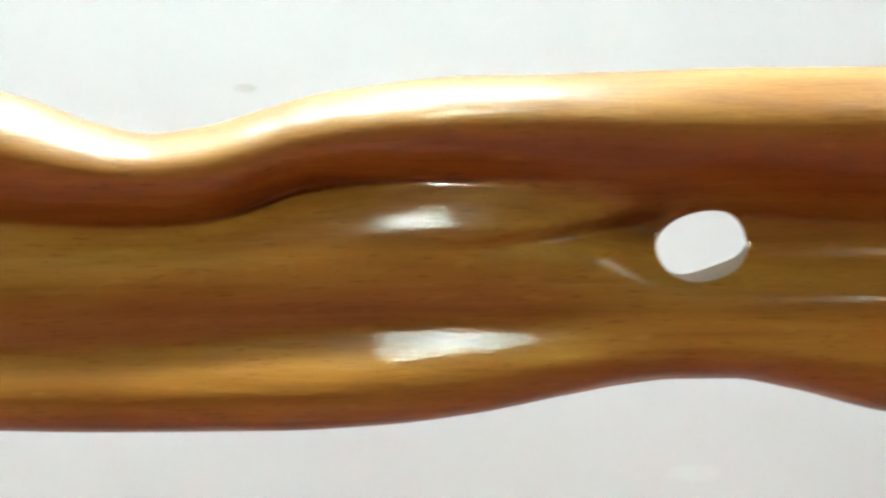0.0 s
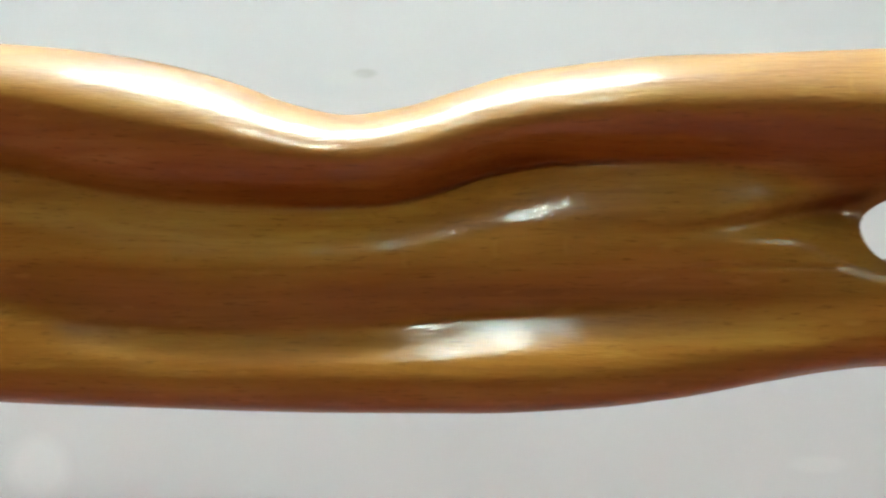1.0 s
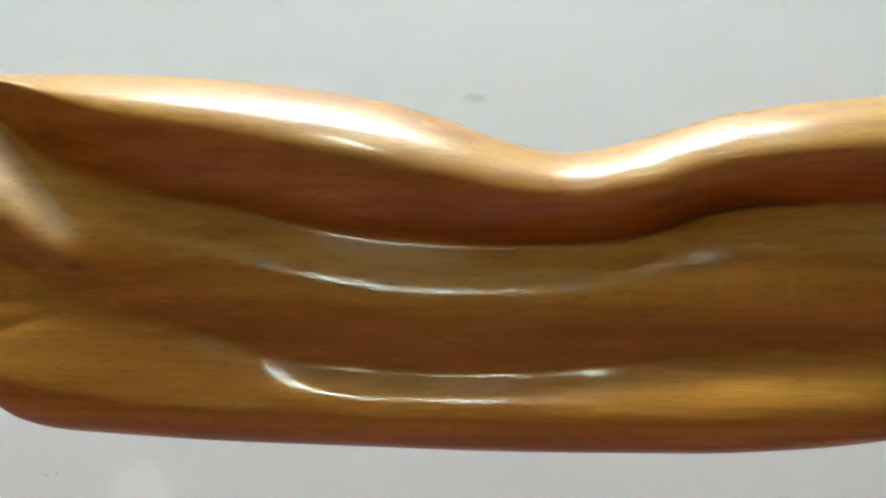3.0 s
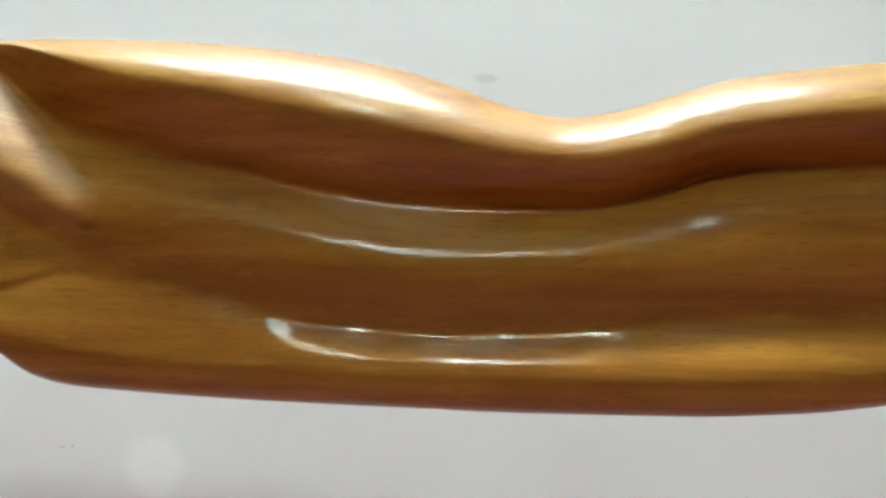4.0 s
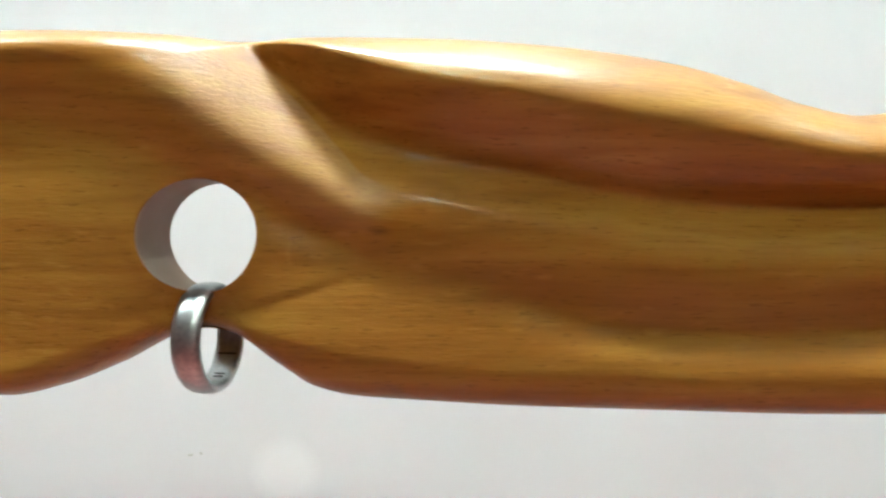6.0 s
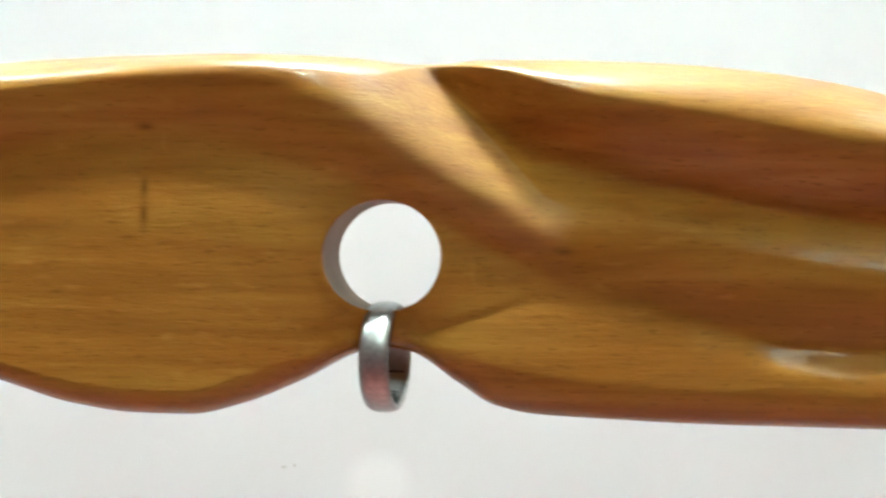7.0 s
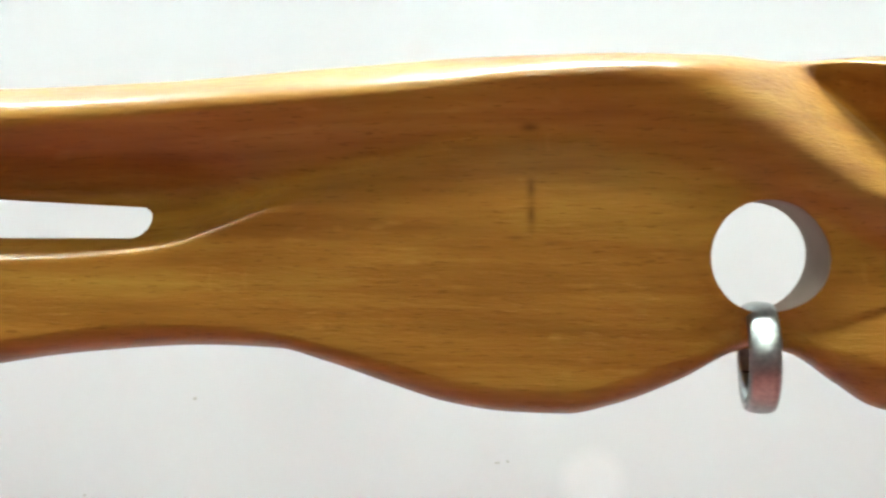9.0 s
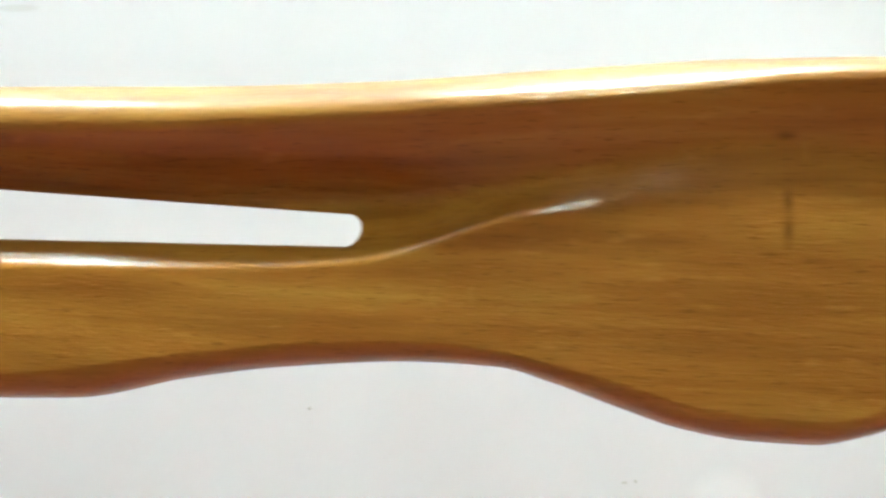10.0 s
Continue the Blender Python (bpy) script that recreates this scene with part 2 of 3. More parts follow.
TOP = "-434.3,38.31 -366.3,38.31 -314.9,38.1 -275.7,38.97 -236.6,41.28 -197.5,43.22 -178,43.31 -148.6,42.46 -130.9,41.55 -112.2,41.65 -85.6,41.1 -67.7,39.91 -49.8,37.82 -33.8,34.81 -19.8,30.67 -7.7,26.21 4.4,23.85 15.6,25.32 28.8,29.05 41.1,32.39 54.5,34.34 74.1,35.95 98.1,36.2 144.6,37.26 237.5,37.11"
BOTTOM = "-434.3,-33.69 -365.3,-33.21 -343.5,-32.64 -316.9,-27.33 -295.3,-24.3 -265.9,-22.43 -248.3,-23.06 -236.6,-26.22 -221.9,-31.35 -209.2,-35.32 -195.6,-37.33 -182.9,-37.68 -172.1,-35.45 -158.4,-30.18 -145.7,-23.9 -139.8,-22.73 -133.9,-23.74 -123.1,-30.7 -115.2,-35.69 -106.3,-37.71 -94.5,-38.56 -69.7,-39.9 -42.8,-40.67 0.4,-41.6 30.9,-41.56 54.5,-40.47 75.1,-38.02 92.8,-34.59 106.5,-31.93 119.1,-30.7 130.7,-30.71 143.5,-33.05 165,-38.48 237.5,-46.65"
# height of each ridge and groove along the bar, then its depth (towards the wall is positive)
CREST = "-130.9,40.6 -117.2,38.5 -103.4,34.2 -94.5,31.4 -85.6,29.6 -69.7,26.8 -50.8,23 -32.8,19.2 -19.8,16.2 -7.7,13.7 5.5,12.3 18.7,13.0 28.8,14.9 41.1,17.8 57.6,20.2 75.1,21 92.8,21 115.9,20.4 237.5,20"
CREST_Y = "-131,4.6 -127,2.4 -123,-1 -117,-5 -109,-9.4 -102,-12 -94,-13.6 -75,-13.8 -55,-13.6 0,-12.8 30,-12.8 60,-13 104,-13 237,-13"
CLEFT = "-130.9,40 -126,35.3 -123.1,32.5 -119,28.8 -115.2,25.5 -109.3,21.4 -95.5,16.89 -83.6,13.94 -70.7,11.67 -51.8,7.4 -32.8,4.62 -9.7,3.43 10.5,4.05 22.7,6.59 35,11.19 45.2,13.05 57.6,13.5 74.1,13.35 93.9,11.46 105.4,8.29 118,5.62 133.9,5.02 162.8,2.75 237.5,1.06"
CLEFT_Y = "-131,4.8 -127,4.9 -121,4.7 -115,4.3 -109,3.7 -100,3 -90,2.5 -70,2.4 -40,2.4 0,2.2 20,1.8 45,1.4 62,1.4 90,2 106,4.8 119,8.5 135,10 237,10"
EDGE = "-130.9,39.18 -123.1,31 -115.2,22.6 -109.3,16 -103.4,9.9 -97,7.4 -88.5,5.4 -72.7,1.6 -56.8,-1.8 -42.8,-4.9 -23.8,-7.2 0.4,-6 18.7,-3.4 36,0.2 51.4,2.45 74.1,3.29 92.8,2.07 103.3,0 115.9,-3.8 237.5,-5.4"
EDGE_Y = "-131,4.3 -127,3.6 -121,2.2 -115,0.6 -109,-1.0 -103,-2.4 -97,-3.2 -88,-3.6 -70,-3.8 -50,-4.1 0,-4.2 35,-4.3 51,-4.5 77,-4.0 95,-1.2 116,6.5 135,8 237,8"
FOLD = "-434,25 -358,25.6 -310,27.4 -283,29 -257,30.8 -232,32.6 -208,34.8 -188,36.4 -172,36.6 -160,35 -151,32 -144,28.4 -138,24.3 -131,18.6 -121,11 -110,5 -100,2 -89,0 -73,-4 -57,-7.2 -43,-10 -24,-11.8 0,-11 18,-9.8 31,-8.5 50,-8.1 74,-8.9 103,-10.2 116,-11.4 237,-12.7"
FOLD_Y = "-434,-11.5 -296,-11.5 -230,-11 -198,-9.6 -170,-9.4 -160,-9.6 -147,-10.6 -138,-11.8 -131,-12 -121,-11.3 -110,-9.0 -100,-6.3 -90,-4.9 -70,-4.5 -40,-4.4 0,-4.4 30,-4.3 61,-4.2 82,-3.8 103,-3 237,-3"
VALLEY = "-434.3,13.47 -365.3,14.44 -310,11.64 -278.6,11.69 -258.1,12.4 -246.4,14.95 -233.7,18.89 -220,21.56 -202.4,24.54 -187.8,24.88 -177,23.62 -164.3,20.7 -151.5,15.79 -141.7,11.86 -130.9,7.22 -121.1,2.18 -108.3,-4.07 -99.4,-8.74 -83.6,-11.95 -70.7,-15.96 -52.8,-21.7 -34.8,-23.27 -16.7,-24.15 4.4,-23.24 28.8,-20.31 51.4,-18.89 72,-17.45 94.9,-16.53 104.4,-13.47 115.9,-13.52 237.5,-15.9"
VALLEY_Y = "-434,11 -285,11 -270,9 -252,5.2 -242,2.8 -232,0.2 -222,-2.0 -205,-2.9 -188,-2.7 -173,-2.5 -153,-2.5 -139,-2.5 -114,-1.9 -99,-1.6 -88,-1.2 -78,-0.5 -70,-0.2 -62,-0.5 -54,0.4 -46,1.4 -35,1.8 -5,1.5 20,1.42 45,1.4 60,1.35 74,1.0 98,-0.9 116,-3 237,-3"
PANEL = "-434,-2.2 -340,-2.6 -310,-2.4 -294,-1.8 -282,-0.9 -272,0.5 -263,3.4 -252,7.6 -243,10.4 -233,11.4 -217,11.8 -188,12 -158,6 -131,-5 -115,-10.8 -99,-15.4 -84,-18.4 -71,-22.4 -53,-27.4 -35,-29.4 0,-29.6 29,-28.4 51,-26.6 72,-25 95,-22.6 116,-18 237,-21"
PANEL_Y = "-434,-4 -270,-4.2 -246,-4.5 -217,-5.2 -185,-5.6 -160,-5.2 -146,-4.4 -131,-4.0 -99,-3.1 -85,-2.8 -70,-2.8 -62,-3.2 -54,-3.6 -46,-3.5 -35,-3.34 0,-3.24 29,-3.1 50,-2.98 68,-2.95 90,-3.2 114,-4 237,-4"
ROLL = "-434.3,-23.1 -359.3,-23.12 -318.9,-18.41 -268.9,-14.62 -233.7,-19.57 -199.5,-27.5 -182.9,-28.53 -163.3,-22.67 -139.8,-18.28 -124.1,-22.77 -106.3,-28.78 -81.6,-31.26 -39.8,-32.07 4.4,-31.93 29.9,-30.99 63.8,-29.19 92.8,-26.33 119.1,-23.42 165,-28.54 237.5,-33.93"
ROLL_Y = "-434,-5.0 -270,-5.0 -200,-5.2 -164,-4.6 -140,-2.5 -119,-3.4 -82,-3.4 0,-3.6 29,-3.8 60,-3.9 92,-4.1 237,-4.6"
# how widely each line is rounded
CREST_R = "-131,0.8 -120,4 -110,8 -95,11 -60,11 0,9 30,8 60,7 80,7 237,8"
CLEFT_R = "-131,0.6 -115,2.2 -100,1.6 -70,0.6 -40,0.6 30,0.7 70,1.2 100,2 125,2.5 237,2.5"
EDGE_R = "-131,0.3 -104,0.4 -96,0.6 -70,0.7 -50,1.2 0,2 30,5 55,7 100,5 120,3 237,3"
FOLD_R = "-434,9 -230,9 -190,6 -160,6 -145,8 -131,9 -115,8 -100,5 -60,4 80,5 115,3.5 237,3.5"
VALLEY_R = "-434,4 -250,3.5 -222,2.5 -150,2.0 -110,1.6 -60,1.0 0,0.9 30,1.2 60,1.6 90,3 237,4"
PANEL_R = "-434,0.4 -275,0.5 -262,0.6 -250,0.9 -240,1.6 -232,3.2 -225,5 -150,4 -100,3 -60,1.8 0,1.5 30,1.8 60,2.2 90,4 237,4"
ROLL_R = "-434,3 -140,3 -100,5 237,6"
TOP_Y = 5.0
HOLE = (-139.6, -2.2, 12.75, 12.3)
EYELET = (125.6, -1.7, 10.5, 7.4, 14.0)
SLOT = (-278.8, -402.0)


def opening(x, z):
    """Signed distance, in millimetres, to the nearest of the three openings through the bar."""
    a = (np.hypot((x - HOLE[0]) / HOLE[2], (z - HOLE[1]) / HOLE[3]) - 1) * (HOLE[2] + HOLE[3]) / 2
    c, s = math.cos(radians(EYELET[4])), math.sin(radians(EYELET[4]))
    u, w = (x - EYELET[0]) * c + (z - EYELET[1]) * s, -(x - EYELET[0]) * s + (z - EYELET[1]) * c
    b = ((np.abs(u / EYELET[2])**2.3 + np.abs(w / EYELET[3])**2.3)**(1 / 2.3) - 1) * EYELET[3]
    up, low = 9.65 + 0.061 * (-279 - x), 2.4 + 0.009 * (-279 - x)
    r, mid = (up - low) / 2, (up + low) / 2
    d = np.hypot(np.maximum(np.maximum(x - (SLOT[0] - 3.4), SLOT[1] - x), 0), z - mid) - r
    return np.minimum(np.minimum(a, b), d)


def bar_mesh():
    xs = np.arange(-420.0, 220.01, 0.54)
    n, rows = len(xs), 220
    s = np.linspace(0, 1, rows)
    v = 0.5 * s + 0.5 * (0.5 - 0.5 * np.cos(np.pi * s))

    def curve(knots):  # eased a little along the bar, so that no knot shows
        c = smooth_curve(knots, xs)
        p = np.pad(c, 5, "edge")
        return sum(p[k:k + n] * (6 - abs(k - 5)) for k in range(11)) / 36

    top, bottom, fold, fold_y = smooth_curve(TOP, xs), smooth_curve(BOTTOM, xs), curve(FOLD), curve(FOLD_Y)
    w = step(-146, -129, xs)
    cut = step(-132, -127, xs)
    turn = step(-176, -131, xs)  # the upper roll flattens into the slanting facet
    lean = 0.12 + 0.2 * step(-262, -212, xs) + 0.47 * turn
    zs, ys = [], []
    for f, kz, ky in ((0.25, CREST, CREST_Y), (0.5, CLEFT, CLEFT_Y), (0.75, EDGE, EDGE_Y)):
        z_ = (top + (fold - top) * f) * (1 - w) + smooth_curve(kz, xs) * w
        zs.append(z_)
        ys.append((fold_y + lean * (z_ - fold)) * (1 - cut) + smooth_curve(ky, xs) * cut)
    for kz, ky in ((FOLD, FOLD_Y), (VALLEY, VALLEY_Y), (PANEL, PANEL_Y), (ROLL, ROLL_Y)):
        zs.append(curve(kz)), ys.append(curve(ky))
    # shallow tool marks along the lower lip
    ys[4] = ys[4] + 0.14 * (np.sin(xs / 3.7 + 1.1 * np.sin(xs / 17)) + np.sin(xs / 6.1 + 2)) * step(-102, -85, xs) * step(66, 40, xs)
    ys[2] = ys[2] + 0.07 * (np.sin(xs / 2.3 + 1.3 * np.sin(xs / 11)) + np.sin(xs / 4.1 + 1)) * step(-75, -60, xs) * step(45, 30, xs)
    zs, ys = np.array(zs), np.array(ys)
    zs[0] = np.minimum(zs[0], top - 0.6)
    for i in range(1, len(zs)):
        zs[i] = np.minimum(zs[i], zs[i - 1] - 0.3)
    zs[-1] = bottom + np.maximum((zs[-1] - bottom) * (0.75 + 0.45 * step(-150, -110, xs)), 1.5)
    zs[-1] = np.minimum(zs[-1], zs[-2] - 2.0)
    z = top[:, None] + (bottom - top)[:, None] * v[None]
    # planes between the lines, each line rounded by its own radius
    left = step(-125, -150, xs)
    radius = np.array([curve(k) for k in (CREST_R, CLEFT_R, EDGE_R, FOLD_R, VALLEY_R, PANEL_R, ROLL_R)])
    radius[:3] = radius[:3] * (1 - left) + 3.0 * left
    slope = np.diff(ys, axis=0) / np.diff(zs, axis=0)
    crown = lean * (1 - cut) + 0.35 * cut
    slope = np.concatenate([crown[None], slope, 0 * xs[None]])
    ramp_ = lambda u, r: (u + np.sqrt(u * u + r * r)) / 2
    y = ys[-1][:, None] + 0 * z
    for k in range(len(zs)):
        bend_ = slope[k] - slope[k + 1]
        y = y + bend_[:, None] * (ramp_(z - zs[k][:, None], radius[k][:, None]) - ramp_(zs[-1] - zs[k], radius[k])[:, None] * (k < len(zs) - 1))
    # round over to the top and to the bottom
    start = (fold * (1 - turn) + zs[0] * turn)[:, None]
    f = np.clip((z - start) / (top[:, None] - start), 0, 1)
    rim_y = (TOP_Y + 3.2 * step(-150, -134, xs) * step(-117, -128, xs))[:, None]
    full = rim_y - y[:, :1]
    soft_ = (0.7 * w * (1 - 0.75 * step(40, 95, xs)) + 0.5 * step(-165, -215, xs))[:, None]
    y = y + full * (soft_ * f**1.55 + (1 - soft_) * (1 - np.sqrt(1 - f * f)))
    f = np.clip((zs[-1][:, None] - z) / (zs[-1] - bottom)[:, None], 0, 1)
    y = y + (5 - y[:, -1:]) * (1 - np.sqrt(1 - f * f))
    X = np.repeat(xs[:, None], rows, 1)
    five = lambda p: (p[:-4] + 4 * p[1:-3] + 6 * p[2:-2] + 4 * p[3:-1] + p[4:]) / 16
    y = five(np.pad(y, ((2, 2), (0, 0)), "edge"))
    # rubbed smooth about the eyelet
    rubbed = step(90, 101, X) * step(146, 134, X)
    for k in range(14):
        y += rubbed * (five(np.pad(y, ((2, 2), (0, 0)), "edge")) - y)
        y += rubbed * (five(np.pad(y.T, ((2, 2), (0, 0)), "edge")).T - y)
    # small grooves: the one that widens towards the eyelet, the line that runs down to the ring
    line = -3 + (X - 67.5) * 0.128
    near_eye = step(72, 114, X)
    y += (1.6 + 2.2 * near_eye) * step(59, 100, X) * step(119, 111, X) * np.exp(-((z - line) / np.where(z > line, 1.2 + 1.7 * near_eye, 2.2 + 1.8 * near_eye))**2)
    y += 0.5 * step(66, 84, X) * step(112, 102, X) * np.exp(-((z + 9.4) / 0.5)**2)
    line = -20.4 + (X + 135) * 0.315
    y += 0.3 * step(-138, -130, X) * step(-98, -112, X) * np.exp(-((z - line) / np.where(z > line, 1.0, 2.2))**2)
    y[:, :1], y[:, -1] = rim_y, 5
    # hand-worked unevenness
    y += 0.12 * np.sin(X * 0.11 + z * 0.21) * np.sin(X * 0.047 - z * 0.13) * np.minimum(1, np.minimum(v, 1 - v) * 20)
    y += 0.018 * np.sin(X * 0.43 + z * 0.35 + 2 * np.sin(X * 0.07 + z * 0.1)) * np.minimum(1, np.minimum(v, 1 - v) * 12)
    thin = np.exp(-(((X + 139.7) / 9)**2 + ((z + 19) / 7)**2))
    edge = np.sqrt(np.clip(1 - (2 * v - 1)**4, 0, 1))[None]
    back = 5.5 + 9.8 * edge
    y, back = y + 5.0 * thin * step(0, 0.2, edge), back - 4.5 * thin * step(0, 0.2, edge)
    # rounded ends
    end = np.sqrt(np.clip(1 - np.clip((np.abs(xs + 100) - 296) / 24.5, 0, 1)**2, 0.0, 1))[:, None] * 0.98 + 0.02
    mid = (top + bottom)[:, None] / 2
    z, y, back = mid + (z - mid) * end, 6 + (y - 6) * end, 6 + (back - 6) * end
    # openings
    sd = opening(X, z)
    g = 0.05
    gx, gz = (opening(X + g, z) - sd) / g, (opening(X, z + g) - sd) / g
    gg = np.maximum(gx * gx + gz * gz, 0.2)
    keep_v = sd > -0.3
    quad = keep_v[:-1, :-1] & keep_v[1:, :-1] & keep_v[1:, 1:] & keep_v[:-1, 1:]
    idx = np.arange(n * rows).reshape(n, rows)
    q = np.stack([idx[:-1, :-1], idx[:-1, 1:], idx[1:, 1:], idx[1:, :-1]], -1)[quad]
    count = {}
    for a, b in np.concatenate([q[:, [0, 1]], q[:, [1, 2]], q[:, [2, 3]], q[:, [3, 0]]]).tolist():
        key = (a, b) if a < b else (b, a)
        count[key] = None if key in count else (a, b)
    rim = [e for e in count.values() if e]
    inner = {i for e in rim for i in e if abs(sd.flat[i]) < 2.0 and v[i % rows] not in (0.0, 1.0)}
    X, z = X.copy(), z.copy()
    for i in inner:
        X.flat[i] -= sd.flat[i] * gx.flat[i] / gg.flat[i]
        z.flat[i] -= sd.flat[i] * gz.flat[i] / gg.flat[i]
        sd.flat[i] = 0.0
    r = 0.9
    lip = np.clip(1 - np.maximum(sd, 0) / r, 0, 1)
    lip = 0.3 * (1 - np.sqrt(1 - np.minimum(lip, 0.98)**2)) * (end > 0.9)
    y, back = y + lip, back - lip
    mark = -0.75 * np.exp(-((X + 190.6) / 0.8)**2) * step(2.5, 4, z) * step(16.5, 14, z) * (0.7 + 0.3 * np.sin(z * 1.1))
    for x0, z0, rx, rz, k in ((-100.2, -1.3, 2.0, 0.6, -0.8), (-190.8, 26.2, 1.8, 0.8, -0.7), (-194, 2.2, 2.2, 0.35, -0.5), (-186, 1.0, 2.6, 0.3, -0.4)):
        mark += k * np.exp(-(((X - x0) / rx)**2 + ((z - z0) / rz)**2))
    # the hollow beside the eyelet is coloured darker, more so towards the hole
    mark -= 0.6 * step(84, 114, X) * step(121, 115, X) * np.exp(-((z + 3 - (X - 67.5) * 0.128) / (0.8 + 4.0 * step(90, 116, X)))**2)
    for x0, z0, rr in ((36.1, -5.4, 2.2), (17.1, -7.4, 2.2), (51, -5, 2.2), (-120, -6, 2.6), (-262, -7, 2.6), (-254, -7, 2.4), (107, 27, 2.0), (-187, 23, 2.2)):
        rad = np.hypot((X - x0 - rr) * 1.6, z - z0)
        mark += 0.16 * np.exp(-((rad - 1.6 * rr) / 0.6)**2) * step(0.4, -0.6, (X - x0 - rr) / rr) * step(1.0, 0.5, np.abs(z - z0) / rr / 1.2)
    front = np.stack([X, y, z], -1).reshape(-1, 3)
    shift = 1.3 * np.exp(-(((X - HOLE[0])**2 + (z - HOLE[1])**2) / 400)) + 3.4 * np.exp(-(((X - EYELET[0])**2 + (z - EYELET[1])**2) / 250))
    lift = 3.0 * np.exp(-(((X - EYELET[0])**2 + (z - EYELET[1] + 7)**2) / 160)) * step(-15, 9, X - EYELET[0]) 
    rear = np.stack([X + shift, np.maximum(back, y + 0.3), z + lift], -1).reshape(-1, 3)
    verts, faces = [*front.tolist(), *rear.tolist()], q.tolist()
    N = n * rows
    faces += [[a + N, d + N, c + N, b + N] for a, b, c, d in q.tolist()]
    LAYERS = 6
    chain = {}
    for i in {k for e in rim for k in e}:
        ids = [i]
        for k in range(1, LAYERS):
            ids.append(len(verts))
            f = k / LAYERS
            verts.append((front[i] * (1 - f) + rear[i] * f).tolist())
        chain[i] = ids + [i + N]
    outside = len(faces)
    for a, b in rim:
        for k in range(LAYERS):
            faces.append([chain[b][k], chain[a][k], chain[a][k + 1], chain[b][k + 1]])
    used = sorted({i for f in faces for i in f})
    to = {i: k for k, i in enumerate(used)}
    me = bpy.data.meshes.new("carved_bar")
    me.from_pydata([[c * 0.001 for c in verts[i]] for i in used], [], [[to[i] for i in f] for f in faces])
    me.polygons.foreach_set("use_smooth", [True] * len(me.polygons))
    me.set_sharp_from_angle(angle=radians(62))
    me.materials.append(WOOD)
    me.materials.append(RAW_WOOD)
    me.polygons.foreach_set("material_index", [0] * outside + [0 if abs(sd.flat[rim[k // LAYERS][0]]) > 2.0 or v[rim[k // LAYERS][0] % rows] in (0.0, 1.0) else 1 for k in range(len(faces) - outside)])
    near = step(-158, -138, X) * step(-80, -98, X)
    low_, edge_, crest_ = fold[:, None], zs[2][:, None], zs[0][:, None]
    dry = near * step(-8, 0, z - low_) * step(0, 2, crest_ + 1 - z)
    facet = near * step(-8, 0, z - low_) * step(-0.4, 0.4, edge_ + 0.5 + 60 * (1 - cut)[:, None] - z) * step(-96, -106, X)
    # extra sheen along the top, where the overhead light falls
    upper = step(-1, 1, (z - (crest_ * turn[:, None] + low_ * (1 - turn[:, None]))) / (5.5 - 4.5 * (turn * (1 - cut))[:, None]) - 0.4) * 0.75
    sheen = np.maximum(facet, upper)
    for attribute, values in (("mark", mark), ("dry", dry), ("sheen", sheen)):
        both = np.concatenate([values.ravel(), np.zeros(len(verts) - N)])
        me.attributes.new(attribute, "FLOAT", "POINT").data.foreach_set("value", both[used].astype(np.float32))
    me.update()
    return me


carving = tagged(new("wooden_carving", bar_mesh()), "varnished golden-brown carved wooden bar with flowing ridges and holes", "carving")
for px_ in (0.02, -0.272):
    bm = bmesh.new()
    bmesh.ops.create_cone(bm, cap_ends=True, segments=20, radius1=0.0009, radius2=0.0009, depth=WALL_Y - 0.010,
                          matrix=pose(px_, (WALL_Y + 0.012) / 2, 0.004 if px_ > 0 else 0.0, 90))
    part("mounting_pin", bm, STEEL, carving, "thin steel pin fixed in the wall")


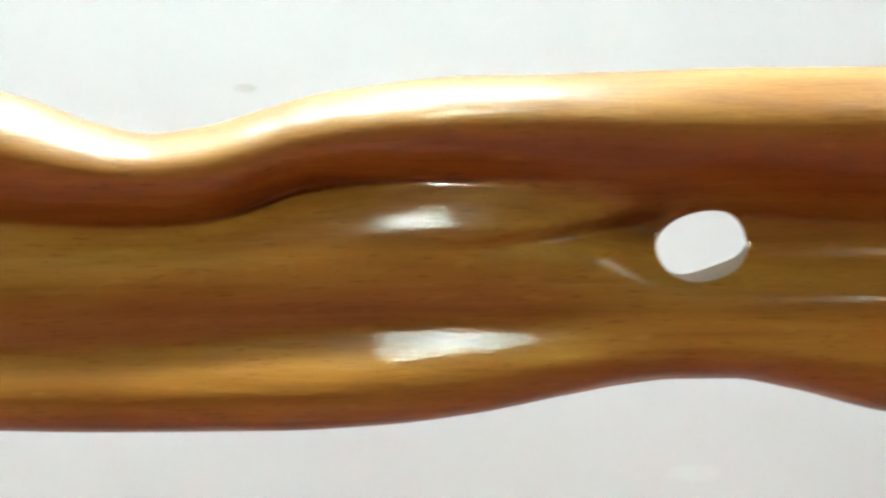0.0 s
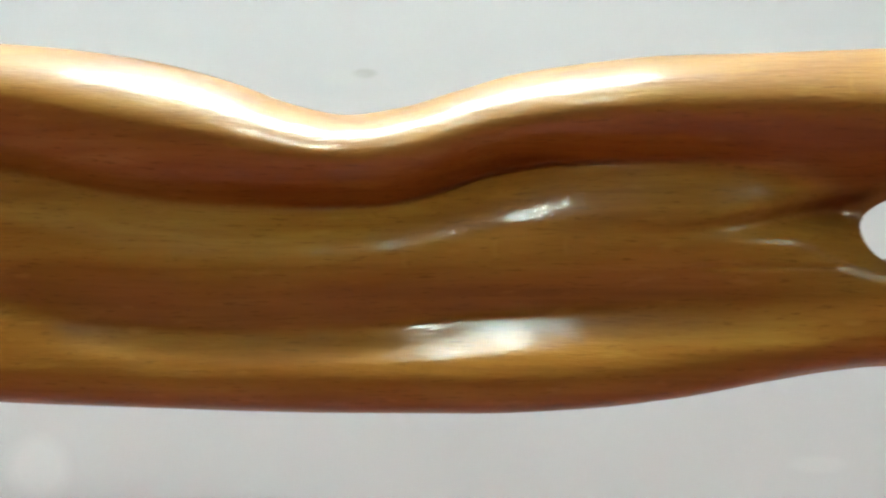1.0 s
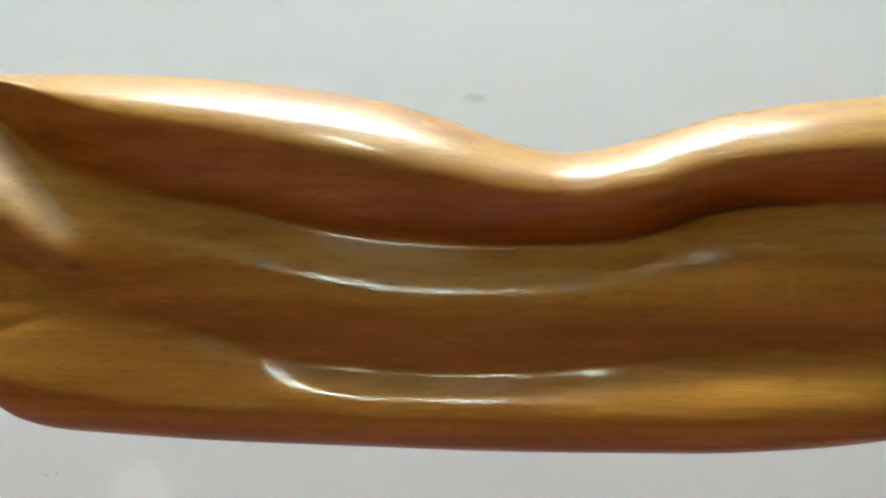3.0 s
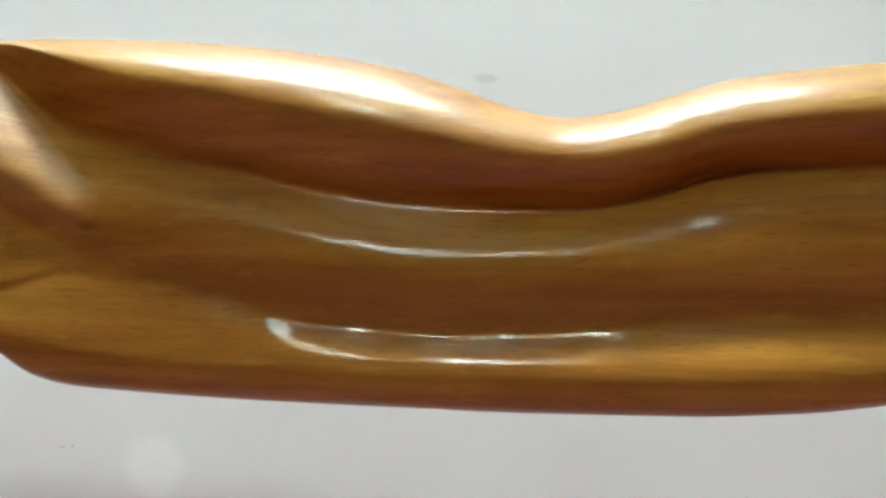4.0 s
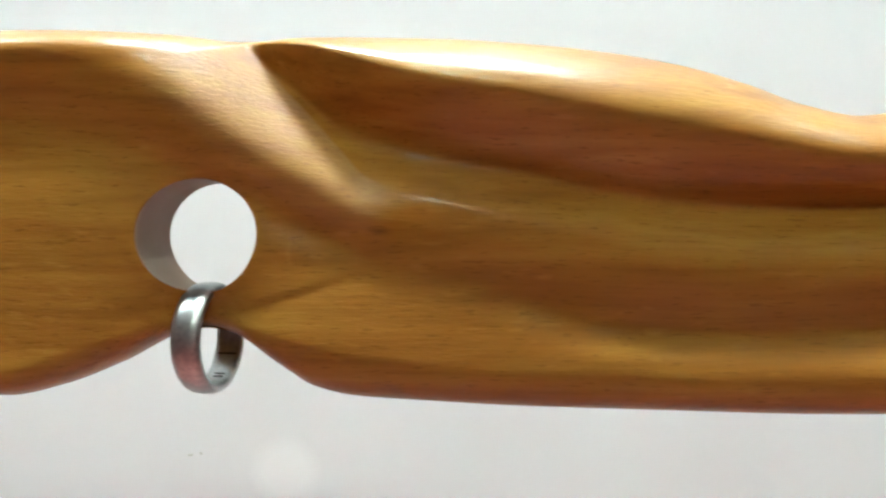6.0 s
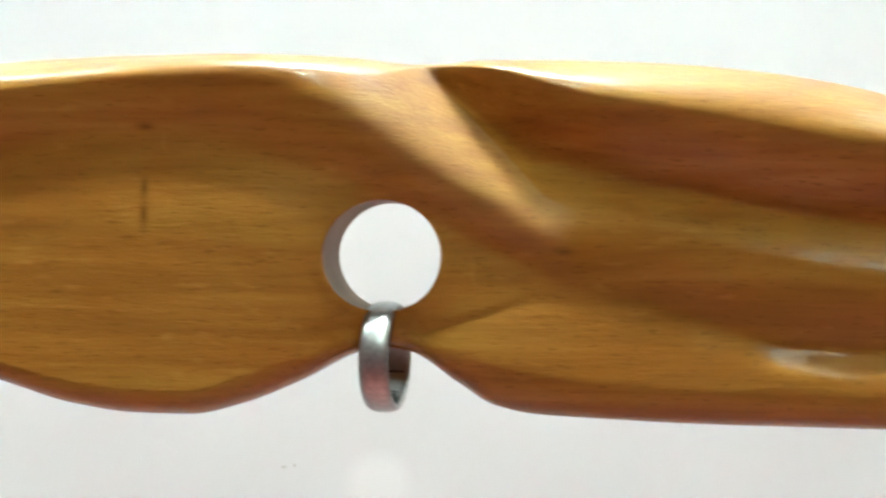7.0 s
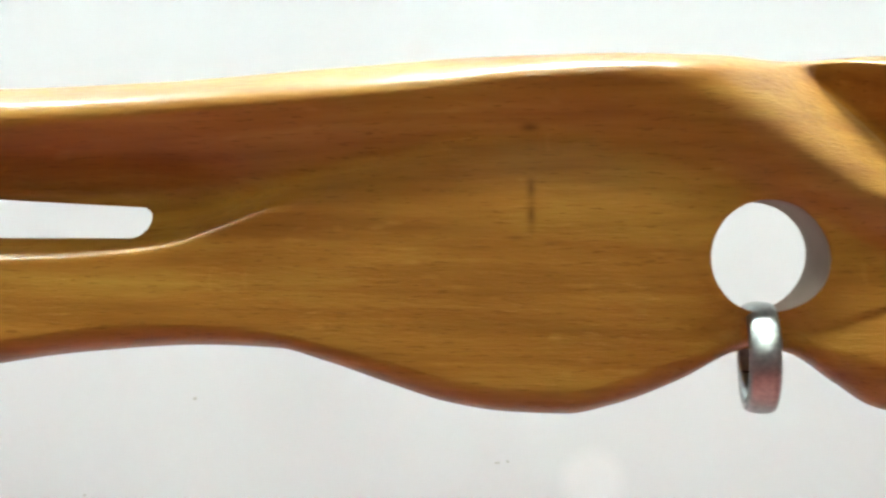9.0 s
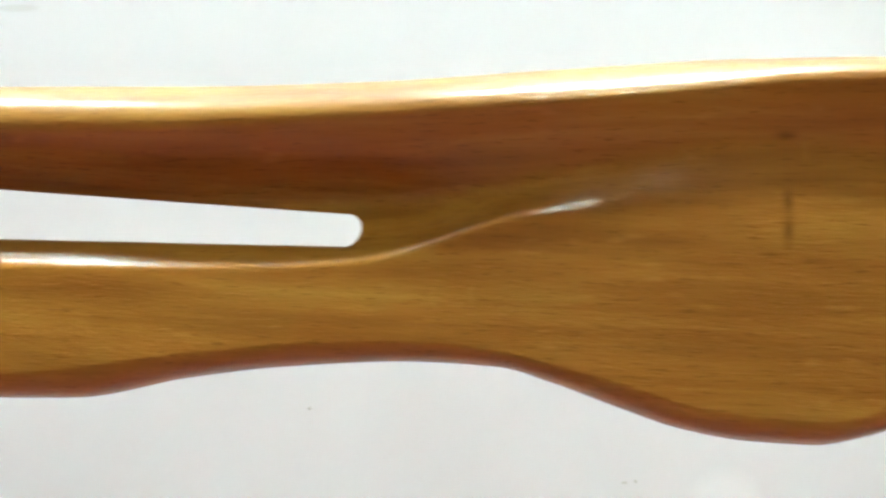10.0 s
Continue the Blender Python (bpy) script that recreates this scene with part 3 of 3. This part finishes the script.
# ---- the ring that hangs in the round hole ----
def band(outer, inner_r, width, crown, segments=96):
    """A finger ring about the x axis with a slightly domed outside and rounded edges."""
    bm = bmesh.new()
    prof = []
    for k in range(13):
        u = -1 + 2 * k / 12
        prof.append((u * width / 2 * 0.94, outer - crown * u**4 - crown * 0.25 * u * u))
    prof.append((width / 2, outer - crown * 2.0))
    for k in range(9):
        u = 1 - 2 * k / 8
        prof.append((u * width / 2 * 0.97, inner_r + crown * 0.5 * u**6))
    prof.append((-width / 2, outer - crown * 2.0))
    loops = []
    for i in range(segments):
        a = 2 * math.pi * i / segments
        loops.append([bm.verts.new((px, r * math.sin(a), r * math.cos(a))) for px, r in prof])
    for i in range(segments):
        A, B = loops[i], loops[(i + 1) % segments]
        for k in range(len(prof)):
            bm.faces.new((A[k], B[k], B[(k + 1) % len(prof)], A[(k + 1) % len(prof)]))
    bmesh.ops.recalc_face_normals(bm, faces=bm.faces[:])
    for f in bm.faces:
        f.smooth = True
    return bm


ring = tagged(part("finger_ring", band(0.0125, 0.0104, 0.0066, 0.0006), STEEL), "polished silver steel ring hanging through the round hole", "ring")
ring.matrix_world = pose(-0.1395, 0.0058, -0.0250, 0, 0, -9)
for k, (a, w_) in enumerate(((118, 0.0022), (150, 0.0012), (156, 0.0012))):
    stamp = part("engraved_mark", box(-w_, w_, -0.0002, 0.0002, -0.0001, 0.0001), DARK_STEEL, ring, "dark engraved mark inside the band")
    stamp.matrix_local = pose(0, 0, 0, -a) @ pose(0, 0, 0.01035)


# ---- marks on the wall ----
def dab(name, x, z, sx, sz, mat, label, seed):
    """A thin uneven smear on the wall."""
    rnd = random.Random(seed)
    bm = bmesh.new()
    outer = [bm.verts.new((x + sx * math.cos(a) * k, WALL_Y - 0.0002, z + sz * math.sin(a) * k))
             for a, k in ((2 * math.pi * i / 20, rnd.uniform(0.75, 1.15)) for i in range(20))]
    c = bm.verts.new((x, WALL_Y - 0.0004, z))
    for i in range(20):
        bm.faces.new((outer[i], outer[(i + 1) % 20], c))
    bmesh.ops.recalc_face_normals(bm, faces=bm.faces[:])
    return part(name, bm, mat, wall, label)


dab("speck", -0.1996, -0.0963, 0.0013, 0.0006, SPECK, "tiny grey speck", 3)
dab("speck", -0.1950, -0.0956, 0.0007, 0.0007, SPECK, "tiny grey speck", 4)
dab("speck", -0.3336, -0.0695, 0.0009, 0.0008, SPECK, "tiny grey speck", 5)
dab("speck", -0.385, -0.1135, 0.0007, 0.0006, SPECK, "tiny grey speck", 6)
